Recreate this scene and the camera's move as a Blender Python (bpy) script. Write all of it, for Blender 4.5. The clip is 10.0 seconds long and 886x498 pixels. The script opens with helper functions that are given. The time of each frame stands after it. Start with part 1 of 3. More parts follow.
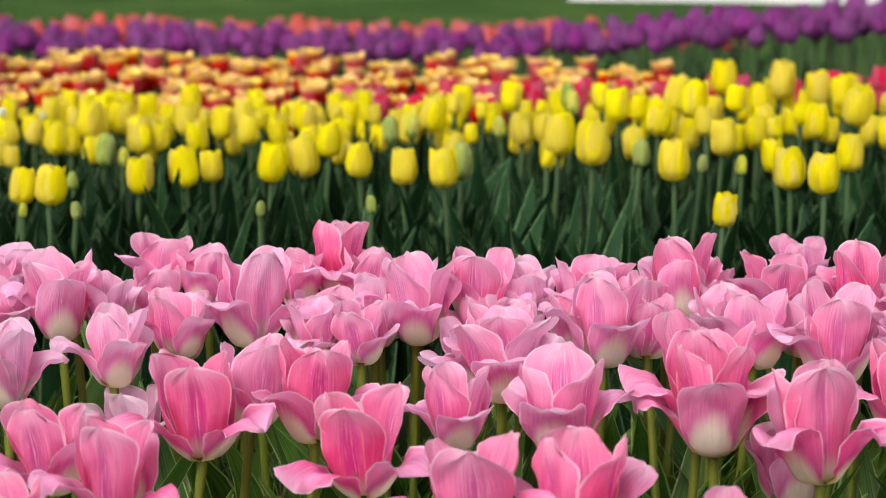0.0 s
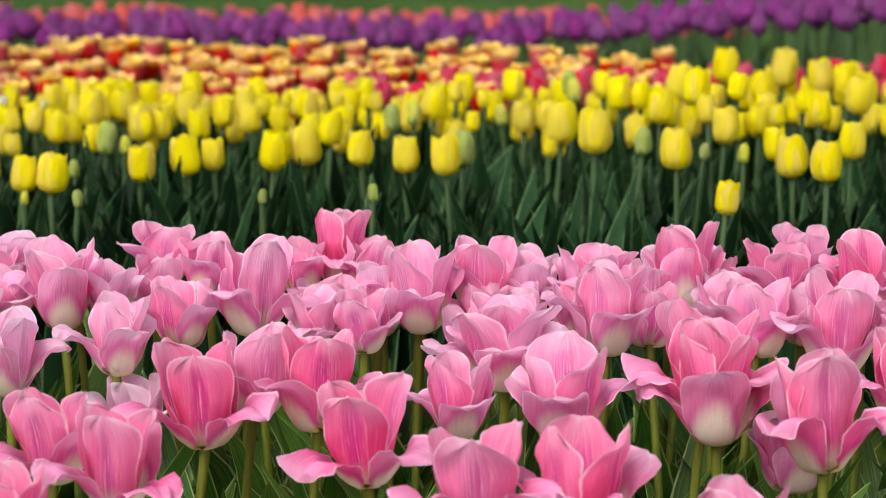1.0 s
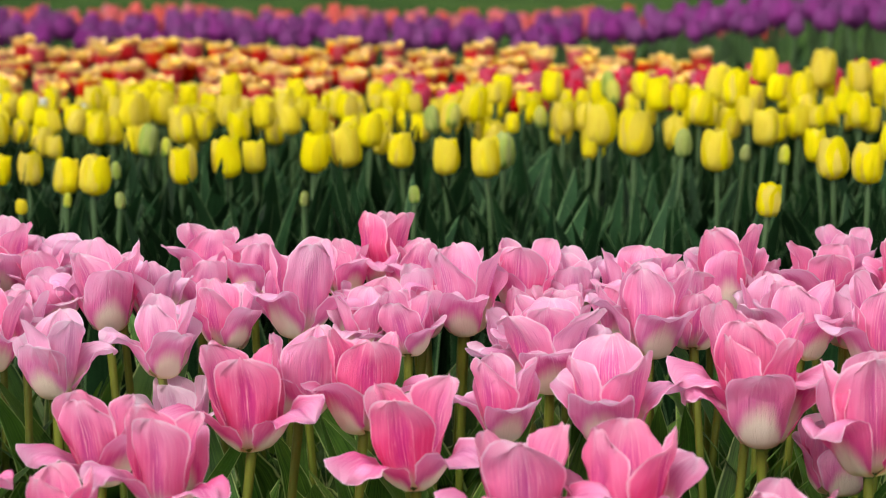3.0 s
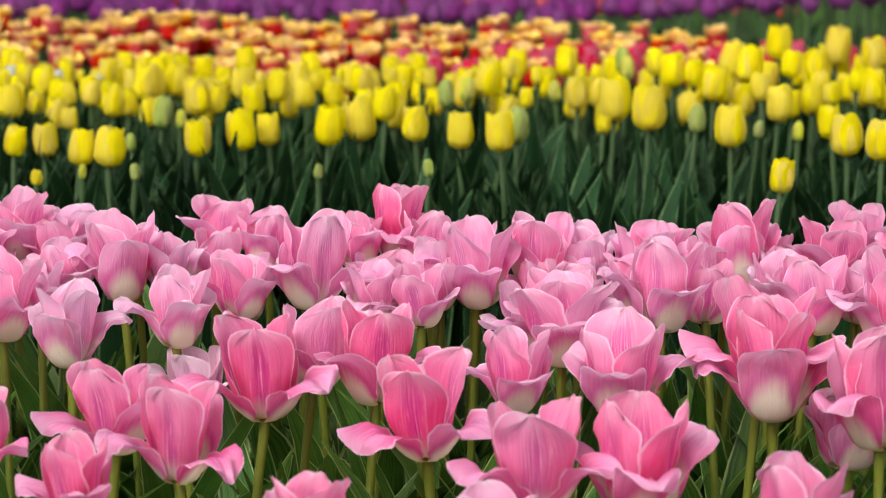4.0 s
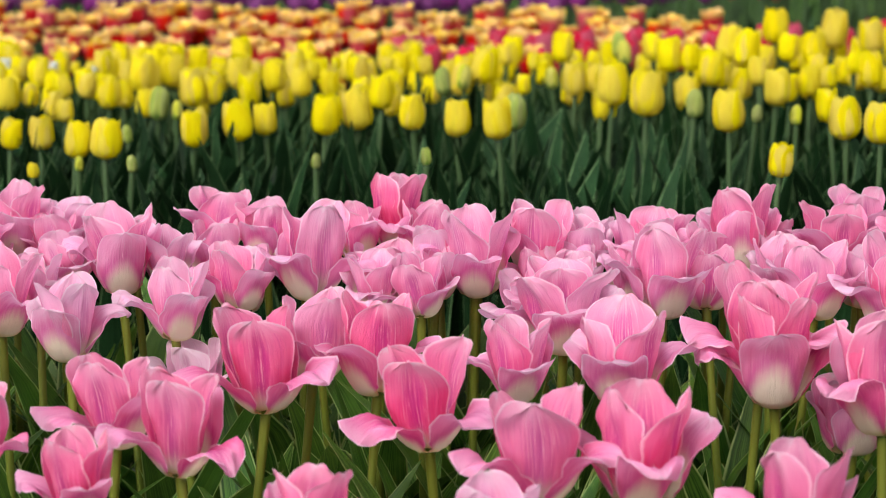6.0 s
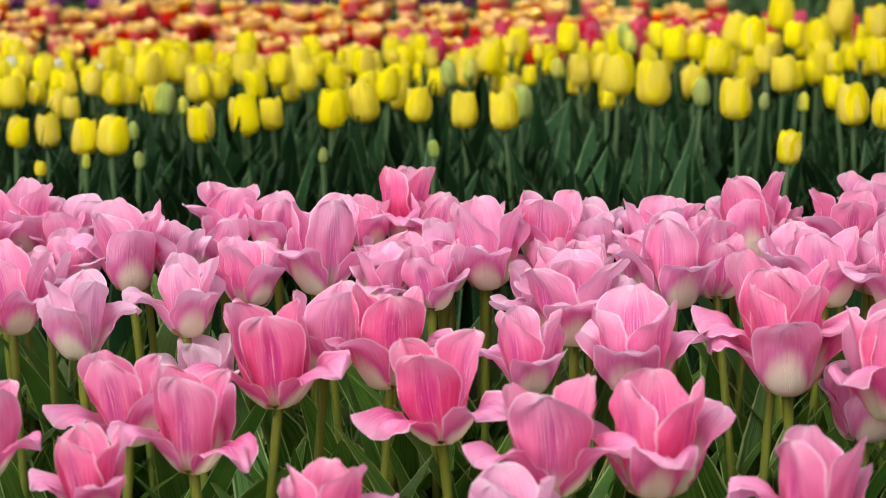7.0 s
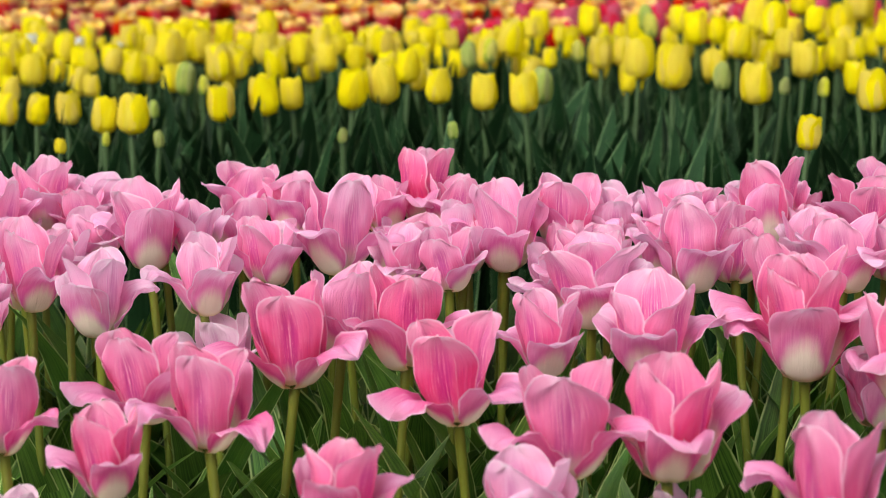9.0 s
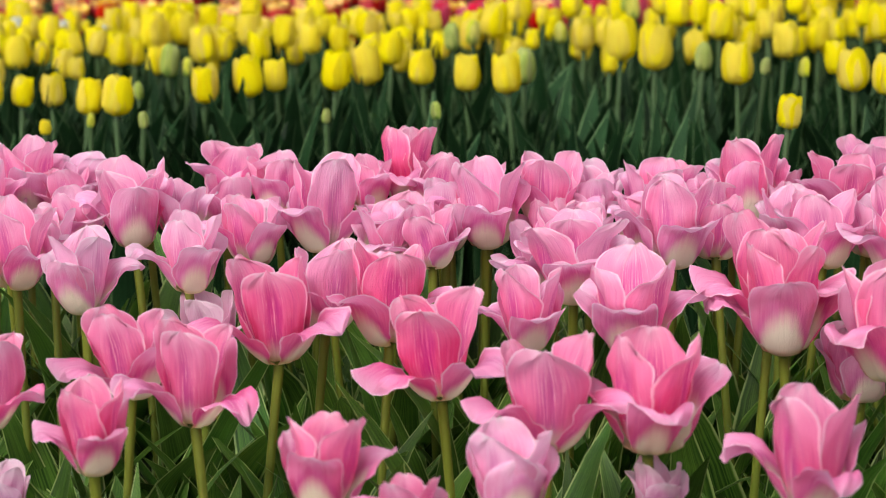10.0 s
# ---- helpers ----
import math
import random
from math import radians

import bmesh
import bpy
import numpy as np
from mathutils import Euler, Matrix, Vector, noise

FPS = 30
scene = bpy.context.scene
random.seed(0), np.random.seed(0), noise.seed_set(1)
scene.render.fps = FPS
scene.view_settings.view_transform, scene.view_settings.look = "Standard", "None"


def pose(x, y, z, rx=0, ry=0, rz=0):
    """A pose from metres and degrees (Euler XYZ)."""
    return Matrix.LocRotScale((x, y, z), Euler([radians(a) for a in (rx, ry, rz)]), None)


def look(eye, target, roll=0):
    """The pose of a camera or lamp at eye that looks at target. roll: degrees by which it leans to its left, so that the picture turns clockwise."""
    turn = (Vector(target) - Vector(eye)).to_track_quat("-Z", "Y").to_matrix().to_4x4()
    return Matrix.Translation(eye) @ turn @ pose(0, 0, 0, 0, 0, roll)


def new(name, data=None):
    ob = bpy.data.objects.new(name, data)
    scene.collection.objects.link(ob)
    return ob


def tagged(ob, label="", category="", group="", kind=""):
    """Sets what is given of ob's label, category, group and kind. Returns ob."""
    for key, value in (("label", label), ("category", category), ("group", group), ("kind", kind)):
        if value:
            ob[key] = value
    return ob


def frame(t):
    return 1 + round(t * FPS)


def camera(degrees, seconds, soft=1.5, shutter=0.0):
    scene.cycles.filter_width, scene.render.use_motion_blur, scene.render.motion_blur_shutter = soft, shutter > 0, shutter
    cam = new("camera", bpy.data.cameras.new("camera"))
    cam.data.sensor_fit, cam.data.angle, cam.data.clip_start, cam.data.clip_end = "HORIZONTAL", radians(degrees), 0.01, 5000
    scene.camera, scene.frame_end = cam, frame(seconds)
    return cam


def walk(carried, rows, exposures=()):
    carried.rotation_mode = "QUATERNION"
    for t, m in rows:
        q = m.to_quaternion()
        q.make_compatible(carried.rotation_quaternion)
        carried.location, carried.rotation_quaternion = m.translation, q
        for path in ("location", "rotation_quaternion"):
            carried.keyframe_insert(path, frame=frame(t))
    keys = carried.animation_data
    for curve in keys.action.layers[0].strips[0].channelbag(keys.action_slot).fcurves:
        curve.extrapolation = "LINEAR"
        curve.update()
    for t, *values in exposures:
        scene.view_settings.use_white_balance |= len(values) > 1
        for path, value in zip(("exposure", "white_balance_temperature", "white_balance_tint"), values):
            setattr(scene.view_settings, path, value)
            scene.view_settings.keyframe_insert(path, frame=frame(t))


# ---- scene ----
import functools
import itertools

# ---------------------------------------------------------------- camera
cam = camera(22.2, 10.0, soft=1.0)
PATH = [
    (0, (0.0482, 0.0426, 0.9389), (0.0084, 1.6217, 0.6836), 0.40),
    (0.5, (0.0454, 0.0450, 0.9426), (0.0074, 1.6223, 0.6770), 0.41),
    (1, (0.0457, 0.0450, 0.9394), (0.0059, 1.6226, 0.6754), 0.41),
    (1.5, (0.0437, 0.0434, 0.9441), (0.0086, 1.6198, 0.6730), 0.11),
    (2, (0.0354, 0.0456, 0.9466), (-0.0068, 1.6217, 0.6742), 0.11),
    (2.5, (0.0331, 0.0424, 0.9456), (-0.0220, 1.6196, 0.6825), 0.01),
    (4, (0.0321, 0.0312, 0.9414), (-0.0382, 1.6046, 0.6601), 0.62),
    (4.5, (0.0344, 0.0248, 0.9432), (-0.0362, 1.5958, 0.6482), 0.33),
    (5, (0.0342, 0.0256, 0.9456), (-0.0369, 1.5958, 0.6465), 0.33),
    (5.5, (0.0326, 0.0368, 0.9431), (-0.0362, 1.6089, 0.6538), 0.32),
    (7, (0.0254, 0.0430, 0.9417), (-0.0467, 1.6138, 0.6458), -0.87),
    (7.5, (0.0289, 0.0639, 0.9349), (-0.0455, 1.6342, 0.6370), -0.67),
    (8, (0.0294, 0.0639, 0.9381), (-0.0441, 1.6322, 0.6300), -0.56),
    (8.5, (0.0284, 0.0607, 0.9412), (-0.0514, 1.6286, 0.6325), -0.26),
    (9, (0.0262, 0.0422, 0.9418), (-0.0593, 1.6099, 0.6332), -0.37),
    (9.5, (0.0366, 0.0344, 0.9434), (-0.0525, 1.6010, 0.6306), 0.14),
    (10, (0.0294, 0.0231, 0.9363), (-0.0456, 1.5894, 0.6184), -0.46),
]
walk(cam, [(t, look(eye, target, roll)) for t, eye, target, roll in PATH], [(0.0, 0.60), (10.0, 0.60)])
cam.data.dof.use_dof = True
cam.data.dof.focus_distance = 2.18
cam.data.dof.aperture_fstop = 7.2

# ---------------------------------------------------------------- overcast daylight
world = bpy.data.worlds.new("overcast_sky")
world.use_nodes = True
scene.world = world
wt = world.node_tree
sky = wt.nodes.new("ShaderNodeTexSky")
sky.sky_type, sky.sun_disc = "NISHITA", False
sky.sun_elevation, sky.sun_rotation = radians(49), radians(-152)
sky.air_density, sky.dust_density, sky.ozone_density = 1.0, 6.0, 1.0
grey = wt.nodes.new("ShaderNodeHueSaturation")
grey.inputs["Saturation"].default_value = 0.35
wt.links.new(sky.outputs["Color"], grey.inputs["Color"])
wt.links.new(grey.outputs["Color"], wt.nodes["Background"].inputs["Color"])
wt.nodes["Background"].inputs["Strength"].default_value = 0.15

sun_data = bpy.data.lights.new("sun", "SUN")
sun_data.energy, sun_data.angle, sun_data.color = 1.4, radians(35), (1.0, 0.97, 0.92)
sun = new("sun", sun_data)
sun.matrix_world = look((-2.1, -3.5, 5.3), (0, 0.5, 0))


# ---------------------------------------------------------------- materials
class Nodes:
    """A node material with a few short ways to wire it."""

    def __init__(self, name):
        self.m = bpy.data.materials.new(name)
        self.m.use_nodes = True
        self.t = self.m.node_tree
        self.bsdf = self.t.nodes["Principled BSDF"]
        self.out = self.t.nodes["Material Output"]

    def node(self, kind, **inputs):
        n = self.t.nodes.new(kind)
        for key, value in inputs.items():
            self.set(n, key, value)
        return n

    def set(self, n, key, value):
        sock = n.inputs[int(key[1:])] if key[0] == "i" and key[1:].isdigit() else n.inputs[key]
        if isinstance(value, bpy.types.NodeSocket):
            self.t.links.new(value, sock)
        else:
            sock.default_value = value

    def math(self, op, a, b=0.0, clamp=False):
        n = self.node("ShaderNodeMath", i0=a, i1=b)
        n.operation, n.use_clamp = op, clamp
        return n.outputs[0]

    def ramp(self, x, lo, hi):
        n = self.node("ShaderNodeMapRange", Value=x)
        n.interpolation_type = "SMOOTHSTEP"
        n.inputs["From Min"].default_value, n.inputs["From Max"].default_value = lo, hi
        return n.outputs[0]

    def mix(self, f, a, b):
        n = self.t.nodes.new("ShaderNodeMix")
        n.data_type = "RGBA"
        for i, v in ((0, f), (6, a), (7, b)):
            if isinstance(v, bpy.types.NodeSocket):
                self.t.links.new(v, n.inputs[i])
            else:
                n.inputs[i].default_value = (*v, 1) if isinstance(v, tuple) else v
        return n.outputs[2]

    def noise(self, vector, scale, detail=3.0, rough=0.55):
        n = self.node("ShaderNodeTexNoise", Vector=vector, Scale=scale, Detail=detail, Roughness=rough)
        return n.outputs[0]

    def uv(self):
        return self.t.nodes.new("ShaderNodeUVMap").outputs[0]

    def place(self):
        return self.t.nodes.new("ShaderNodeTexCoord").outputs["Object"]

    def rand(self):
        return self.t.nodes.new("ShaderNodeObjectInfo").outputs["Random"]

    def scaled(self, v, s):
        n = self.node("ShaderNodeVectorMath", i0=v)
        n.operation = "MULTIPLY"
        n.inputs[1].default_value = s
        return n.outputs[0]

    def shifted(self, v, x):
        n = self.node("ShaderNodeVectorMath", i0=v)
        c = self.node("ShaderNodeCombineXYZ", X=x, Y=x)
        self.t.links.new(c.outputs[0], n.inputs[1])
        return n.outputs[0]

    def bump(self, height, strength, distance):
        b = self.node("ShaderNodeBump", Height=height, Strength=strength, Distance=distance)
        self.t.links.new(b.outputs[0], self.bsdf.inputs["Normal"])
        return b.outputs[0]

    def leafy(self, colour, share, rough, normal=None, shine=0.35):
        """Wires the colour into a surface that lets some light through."""
        self.set(self.bsdf, "Base Color", colour)
        self.set(self.bsdf, "Roughness", rough)
        self.set(self.bsdf, "Specular IOR Level", shine)
        tr = self.node("ShaderNodeBsdfTranslucent", Color=colour)
        if normal:
            self.t.links.new(normal, tr.inputs["Normal"])
        mx = self.node("ShaderNodeMixShader", i0=share)
        self.t.links.new(self.bsdf.outputs[0], mx.inputs[1])
        self.t.links.new(tr.outputs[0], mx.inputs[2])
        self.t.links.new(mx.outputs[0], self.out.inputs["Surface"])
        return self.m


def petal_material(name, deep, main, light, base, base_reach, edge=0.5, flank=1.6, rough=0.45, share=0.40, band=0.6):
    """Petal colour runs along the petal (v) with fine veins across (u): a deeper veined band along the rib, pale rims, a pale foot."""
    n = Nodes(name)
    uv = n.shifted(n.uv(), n.math("MULTIPLY", n.rand(), 37.0))
    sep = n.node("ShaderNodeSeparateXYZ", Vector=n.uv())
    u, v = sep.outputs[0], sep.outputs[1]
    off = n.math("ABSOLUTE", n.math("SUBTRACT", u, 0.5))
    vein = n.noise(n.scaled(uv, (30, 1.3, 1)), 1.0, 5, 0.7)
    broad = n.noise(n.scaled(uv, (3.2, 1.8, 1)), 1.0, 3, 0.55)
    speck = n.noise(n.scaled(uv, (22, 30, 1)), 1.0, 2, 0.5)
    c = n.mix(n.math("MULTIPLY", n.ramp(broad, 0.40, 0.68), 0.6), main, light)
    rib = n.math("MULTIPLY", n.ramp(n.math("ADD", off, n.math("MULTIPLY", n.math("SUBTRACT", broad, 0.5), 0.3)), 0.30, 0.04), band)
    fine = n.noise(n.scaled(uv, (75, 2.2, 1)), 1.0, 3, 0.6)
    c = n.mix(n.math("MULTIPLY", rib, n.ramp(vein, 0.34, 0.60)), c, deep)
    patch = n.ramp(n.noise(n.scaled(uv, (5, 3, 1)), 1.0, 2, 0.5), 0.38, 0.66)
    c = n.mix(n.math("MULTIPLY", n.math("MULTIPLY", n.ramp(vein, 0.46, 0.64), patch), 0.85), c, deep)
    c = n.mix(n.math("MULTIPLY", n.math("MULTIPLY", n.ramp(fine, 0.47, 0.63), patch), 0.65), c, deep)
    # the sides of the petal are deeper than its rib
    c = n.mix(n.math("MULTIPLY", n.math("MULTIPLY", n.ramp(off, 0.16, 0.34), n.ramp(v, 0.25, 0.6)), 0.38), c, deep)
    c = n.mix(n.math("MULTIPLY", n.ramp(vein, 0.44, 0.26), 0.25), c, light)
    c = n.mix(n.math("MULTIPLY", n.ramp(off, 0.016, 0.004), 0.5), c, light)
    c = n.mix(n.math("MULTIPLY", n.ramp(off, 0.456, 0.490), edge), c, light)
    c = n.mix(n.math("MULTIPLY", n.ramp(v, 0.95, 1.0), 0.5 * edge), c, light)
    # pale foot of the petal with a feathered upper limit
    wing = n.math("MULTIPLY", n.math("MULTIPLY", off, off), flank)
    reach = n.math("ADD", v, n.math("ADD", wing, n.math("MULTIPLY", n.math("SUBTRACT", vein, 0.5), 0.45)))
    c = n.mix(n.ramp(reach, base_reach + 0.13, base_reach - 0.10), c, base)
    tint = n.node("ShaderNodeHueSaturation", Color=c)
    n.set(tint, "Value", n.math("ADD", 0.88, n.math("MULTIPLY", n.rand(), 0.2)))
    n.set(tint, "Saturation", n.math("ADD", 0.86, n.math("MULTIPLY", n.rand(), 0.24)))
    n.set(tint, "Hue", n.math("ADD", 0.490, n.math("MULTIPLY", n.rand(), 0.02)))
    b = n.bump(n.math("ADD", vein, n.math("ADD", fine, n.math("MULTIPLY", speck, 0.4))), 0.7, 0.0016)
    return n.leafy(tint.outputs[0], share, rough, b, 0.16)


def pink_petal(name, low, high, streak, pale, base, base_reach, flank, halo=0.0, middle=0.6, edge=0.75):
    """A pink petal: low near its foot and high towards its tip, where a pale sheen is painted in, a veined streak along
    the rib, a thin pale rim with its highlight painted in, and a cream foot that reaches up to base_reach along the
    rib, with a deeper halo round it."""
    n = Nodes(name)
    uv = n.shifted(n.uv(), n.math("MULTIPLY", n.rand(), 37.0))
    sep = n.node("ShaderNodeSeparateXYZ", Vector=n.uv())
    u, v = sep.outputs[0], sep.outputs[1]
    off = n.math("ABSOLUTE", n.math("SUBTRACT", u, 0.5))
    vein = n.noise(n.scaled(uv, (15, 1.0, 1)), 1.0, 4, 0.65)
    fine = n.noise(n.scaled(uv, (46, 1.9, 1)), 1.0, 4, 0.7)
    broad = n.noise(n.scaled(uv, (2.6, 1.7, 1)), 1.0, 2, 0.5)
    speck = n.noise(n.scaled(uv, (60, 80, 1)), 1.0, 2, 0.5)
    wander = n.math("SUBTRACT", broad, 0.5)
    comb = n.math("SUBTRACT", vein, 0.5)
    c = n.mix(n.ramp(n.math("ADD", v, n.math("MULTIPLY", wander, 0.9)), 0.42, 0.92), low, high)
    c = n.mix(n.math("MULTIPLY", n.ramp(vein, 0.46, 0.68), 0.5), c, high)
    rib = n.ramp(n.math("ADD", off, n.math("ADD", n.math("MULTIPLY", comb, 0.34), n.math("MULTIPLY", wander, 0.2))), 0.20, 0.03)
    rib = n.math("MULTIPLY", n.math("MULTIPLY", rib, n.ramp(v, 1.0, 0.62)), n.ramp(fine, 0.66, 0.44))
    c = n.mix(n.math("MULTIPLY", rib, middle), c, streak)
    c = n.mix(n.math("MULTIPLY", n.ramp(fine, 0.49, 0.30), 0.45), c, streak)
    c = n.mix(n.math("MULTIPLY", n.math("MULTIPLY", n.ramp(fine, 0.54, 0.68), n.ramp(off, 0.46, 0.04)), 0.62), c, pale)
    # sheen on the upper petal, painted as a paler colour
    c = n.mix(n.math("MULTIPLY", n.ramp(n.math("ADD", v, n.math("MULTIPLY", comb, 0.2)), 0.78, 1.0), 0.30), c, pale)
    # the petal's paler rim, brightened to hold the highlight along its edge
    c = n.mix(n.math("MULTIPLY", n.ramp(off, 0.464, 0.492), edge), c, pale)
    c = n.mix(n.math("MULTIPLY", n.ramp(v, 0.965, 1.0), edge), c, pale)
    reach = n.math("ADD", v, n.math("MULTIPLY", n.math("MULTIPLY", off, off), flank))
    reach = n.math("ADD", reach, n.math("ADD", n.math("MULTIPLY", comb, 0.20), n.math("MULTIPLY", wander, 0.16)))
    c = n.mix(n.math("MULTIPLY", n.ramp(reach, base_reach + 0.36, base_reach + 0.08), halo), c, streak)
    c = n.mix(n.ramp(reach, base_reach + 0.15, base_reach - 0.17), c, base)
    c = n.mix(n.math("MULTIPLY", n.ramp(v, 0.20, 0.05), 0.6), c, (0.62, 0.50, 0.10))
    tint = n.node("ShaderNodeHueSaturation", Color=c)
    n.set(tint, "Value", n.math("ADD", 0.97, n.math("MULTIPLY", n.rand(), 0.12)))
    n.set(tint, "Saturation", n.math("ADD", 0.90, n.math("MULTIPLY", n.rand(), 0.18)))
    n.set(tint, "Hue", n.math("ADD", 0.492, n.math("MULTIPLY", n.rand(), 0.016)))
    b = n.bump(n.math("ADD", vein, n.math("ADD", fine, n.math("MULTIPLY", speck, 0.45))), 0.8, 0.0018)
    return n.leafy(tint.outputs[0], 0.48, 0.36, b, 0.34)


# three tones of pink: deep, mid and pale, as the flowers age, and the low lilac ones
CREAM = (0.87, 0.82, 0.64)
INNER = [
    pink_petal("deep_pink_petal_inner", (0.78, 0.105, 0.285), (0.87, 0.24, 0.45), (0.55, 0.045, 0.28), (0.96, 0.68, 0.80), CREAM, 0.25, 0.6, middle=0.75),
    pink_petal("pink_petal_inner", (0.84, 0.185, 0.40), (0.91, 0.37, 0.59), (0.62, 0.09, 0.38), (0.96, 0.74, 0.84), CREAM, 0.27, 0.6, middle=0.7),
    pink_petal("light_pink_petal_inner", (0.85, 0.27, 0.49), (0.92, 0.49, 0.70), (0.68, 0.18, 0.48), (0.96, 0.79, 0.88), CREAM, 0.29, 0.6, middle=0.6),
    pink_petal("lilac_petal_inner", (0.80, 0.36, 0.58), (0.90, 0.62, 0.76), (0.66, 0.20, 0.47), (0.95, 0.80, 0.88), CREAM, 0.25, 0.6)]
TONES = [("deep_pink", (0.80, 0.145, 0.37), (0.88, 0.34, 0.59), (0.60, 0.050, 0.29), (0.96, 0.72, 0.85)),
         ("pink", (0.84, 0.215, 0.48), (0.90, 0.45, 0.69), (0.65, 0.090, 0.37), (0.96, 0.77, 0.88)),
         ("light_pink", (0.85, 0.30, 0.55), (0.92, 0.57, 0.76), (0.69, 0.165, 0.45), (0.96, 0.81, 0.91)),
         ("lilac", (0.80, 0.38, 0.62), (0.92, 0.66, 0.80), (0.66, 0.22, 0.50), (0.95, 0.83, 0.91))]
OUTER = [pink_petal(name + "_petal_outer", *tones, CREAM, 0.57, 2.6, halo=0.55, middle=0.25) for name, *tones in TONES]
FLARED = [pink_petal(name + "_petal_flared", *tones, CREAM, 0.48, 2.6, halo=0.5, middle=0.35) for name, *tones in TONES]
YELLOW = petal_material("yellow_petal", (0.85, 0.675, 0.004), (0.90, 0.785, 0.006), (0.92, 0.84, 0.035), (0.82, 0.62, 0.010), 0.08, rough=0.65, band=0.2, share=0.48)
YELLOW_GREEN = petal_material("green_streaked_petal", (0.40, 0.48, 0.05), (0.76, 0.72, 0.07), (0.84, 0.78, 0.16), (0.24, 0.38, 0.06), 0.40, rough=0.5)
BUD_GREEN = petal_material("green_bud_petal", (0.28, 0.38, 0.08), (0.44, 0.52, 0.13), (0.66, 0.66, 0.20), (0.22, 0.36, 0.08), 0.3, rough=0.5)
WHITE = petal_material("white_petal", (0.72, 0.74, 0.62), (0.84, 0.84, 0.78), (0.88, 0.88, 0.84), (0.62, 0.70, 0.40), 0.15, rough=0.5)
FLAME = petal_material("flame_petal", (0.88, 0.40, 0.03), (0.95, 0.72, 0.12), (0.96, 0.83, 0.42), (0.60, 0.010, 0.022), 0.80, edge=0.6, flank=0.2, rough=0.5, share=0.2, band=0.1)
CRIMSON = petal_material("crimson_petal", (0.55, 0.02, 0.07), (0.78, 0.06, 0.15), (0.82, 0.16, 0.27), (0.5, 0.02, 0.05), 0.1, rough=0.5)
PURPLE = petal_material("purple_petal", (0.15, 0.020, 0.14), (0.27, 0.042, 0.235), (0.36, 0.09, 0.33), (0.15, 0.03, 0.17), 0.1, rough=0.5)
CORAL = petal_material("coral_petal", (0.52, 0.06, 0.06), (0.66, 0.12, 0.125), (0.74, 0.25, 0.23), (0.56, 0.07, 0.06), 0.1, rough=0.5)


def leaf_material(name, dark, light, rim, rough=0.4, share=0.22):
    n = Nodes(name)
    uv = n.shifted(n.uv(), n.math("MULTIPLY", n.rand(), 23.0))
    sep = n.node("ShaderNodeSeparateXYZ", Vector=n.uv())
    off = n.math("ABSOLUTE", n.math("SUBTRACT", sep.outputs[0], 0.5))
    vein = n.noise(n.scaled(uv, (34, 1.0, 1)), 1.0, 3, 0.5)
    stain = n.noise(n.place(), 28, 4, 0.6)
    c = n.mix(n.ramp(vein, 0.3, 0.75), dark, light)
    c = n.mix(n.math("MULTIPLY", n.ramp(stain, 0.45, 0.8), 0.5), c, light)
    c = n.mix(n.math("MULTIPLY", n.ramp(off, 0.44, 0.475), 0.85), c, rim)
    island = n.t.nodes.new("ShaderNodeNewGeometry").outputs["Random Per Island"]
    tint = n.node("ShaderNodeHueSaturation", Color=c)
    n.set(tint, "Value", n.math("ADD", 0.40, n.math("MULTIPLY", island, 1.2)))
    n.set(tint, "Hue", n.math("ADD", 0.485, n.math("MULTIPLY", n.rand(), 0.025)))
    b = n.bump(vein, 0.35, 0.001)
    return n.leafy(tint.outputs[0], share, rough, b, 0.3 if rough < 0.5 else 0.06)


LEAF = leaf_material("fresh_tulip_leaf", (0.016, 0.060, 0.008), (0.10, 0.225, 0.030), (0.36, 0.48, 0.16), share=0.38)
# bluish leaf, darkened almost to black: the beds' deep shade is in the colour
LEAF_BLUE_SHADED = leaf_material("shaded_bluish_tulip_leaf", (0.002, 0.010, 0.003), (0.019, 0.054, 0.020), (0.11, 0.19, 0.08), 0.5)
# lit copy of the fresh leaf: skylight on the back edge is in its colour
LEAF_SKYLIT = leaf_material("skylit_tulip_leaf", (0.045, 0.11, 0.010), (0.17, 0.30, 0.035), (0.40, 0.50, 0.14), share=0.40)
WEED_LEAF = leaf_material("weed_leaf", (0.05, 0.12, 0.02), (0.11, 0.20, 0.04), (0.12, 0.2, 0.05))


def stem_material(name, low, high):
    n = Nodes(name)
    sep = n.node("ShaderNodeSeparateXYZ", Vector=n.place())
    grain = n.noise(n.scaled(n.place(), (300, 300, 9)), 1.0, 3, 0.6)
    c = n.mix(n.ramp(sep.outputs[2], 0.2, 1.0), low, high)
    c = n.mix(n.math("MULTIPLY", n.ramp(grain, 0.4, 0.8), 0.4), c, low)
    n.set(n.bsdf, "Base Color", c)
    n.set(n.bsdf, "Roughness", 0.45)
    n.bump(grain, 0.2, 0.0006)
    return n.m


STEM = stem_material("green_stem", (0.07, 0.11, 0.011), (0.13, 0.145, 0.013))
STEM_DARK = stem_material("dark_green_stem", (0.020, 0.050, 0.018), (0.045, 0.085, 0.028))


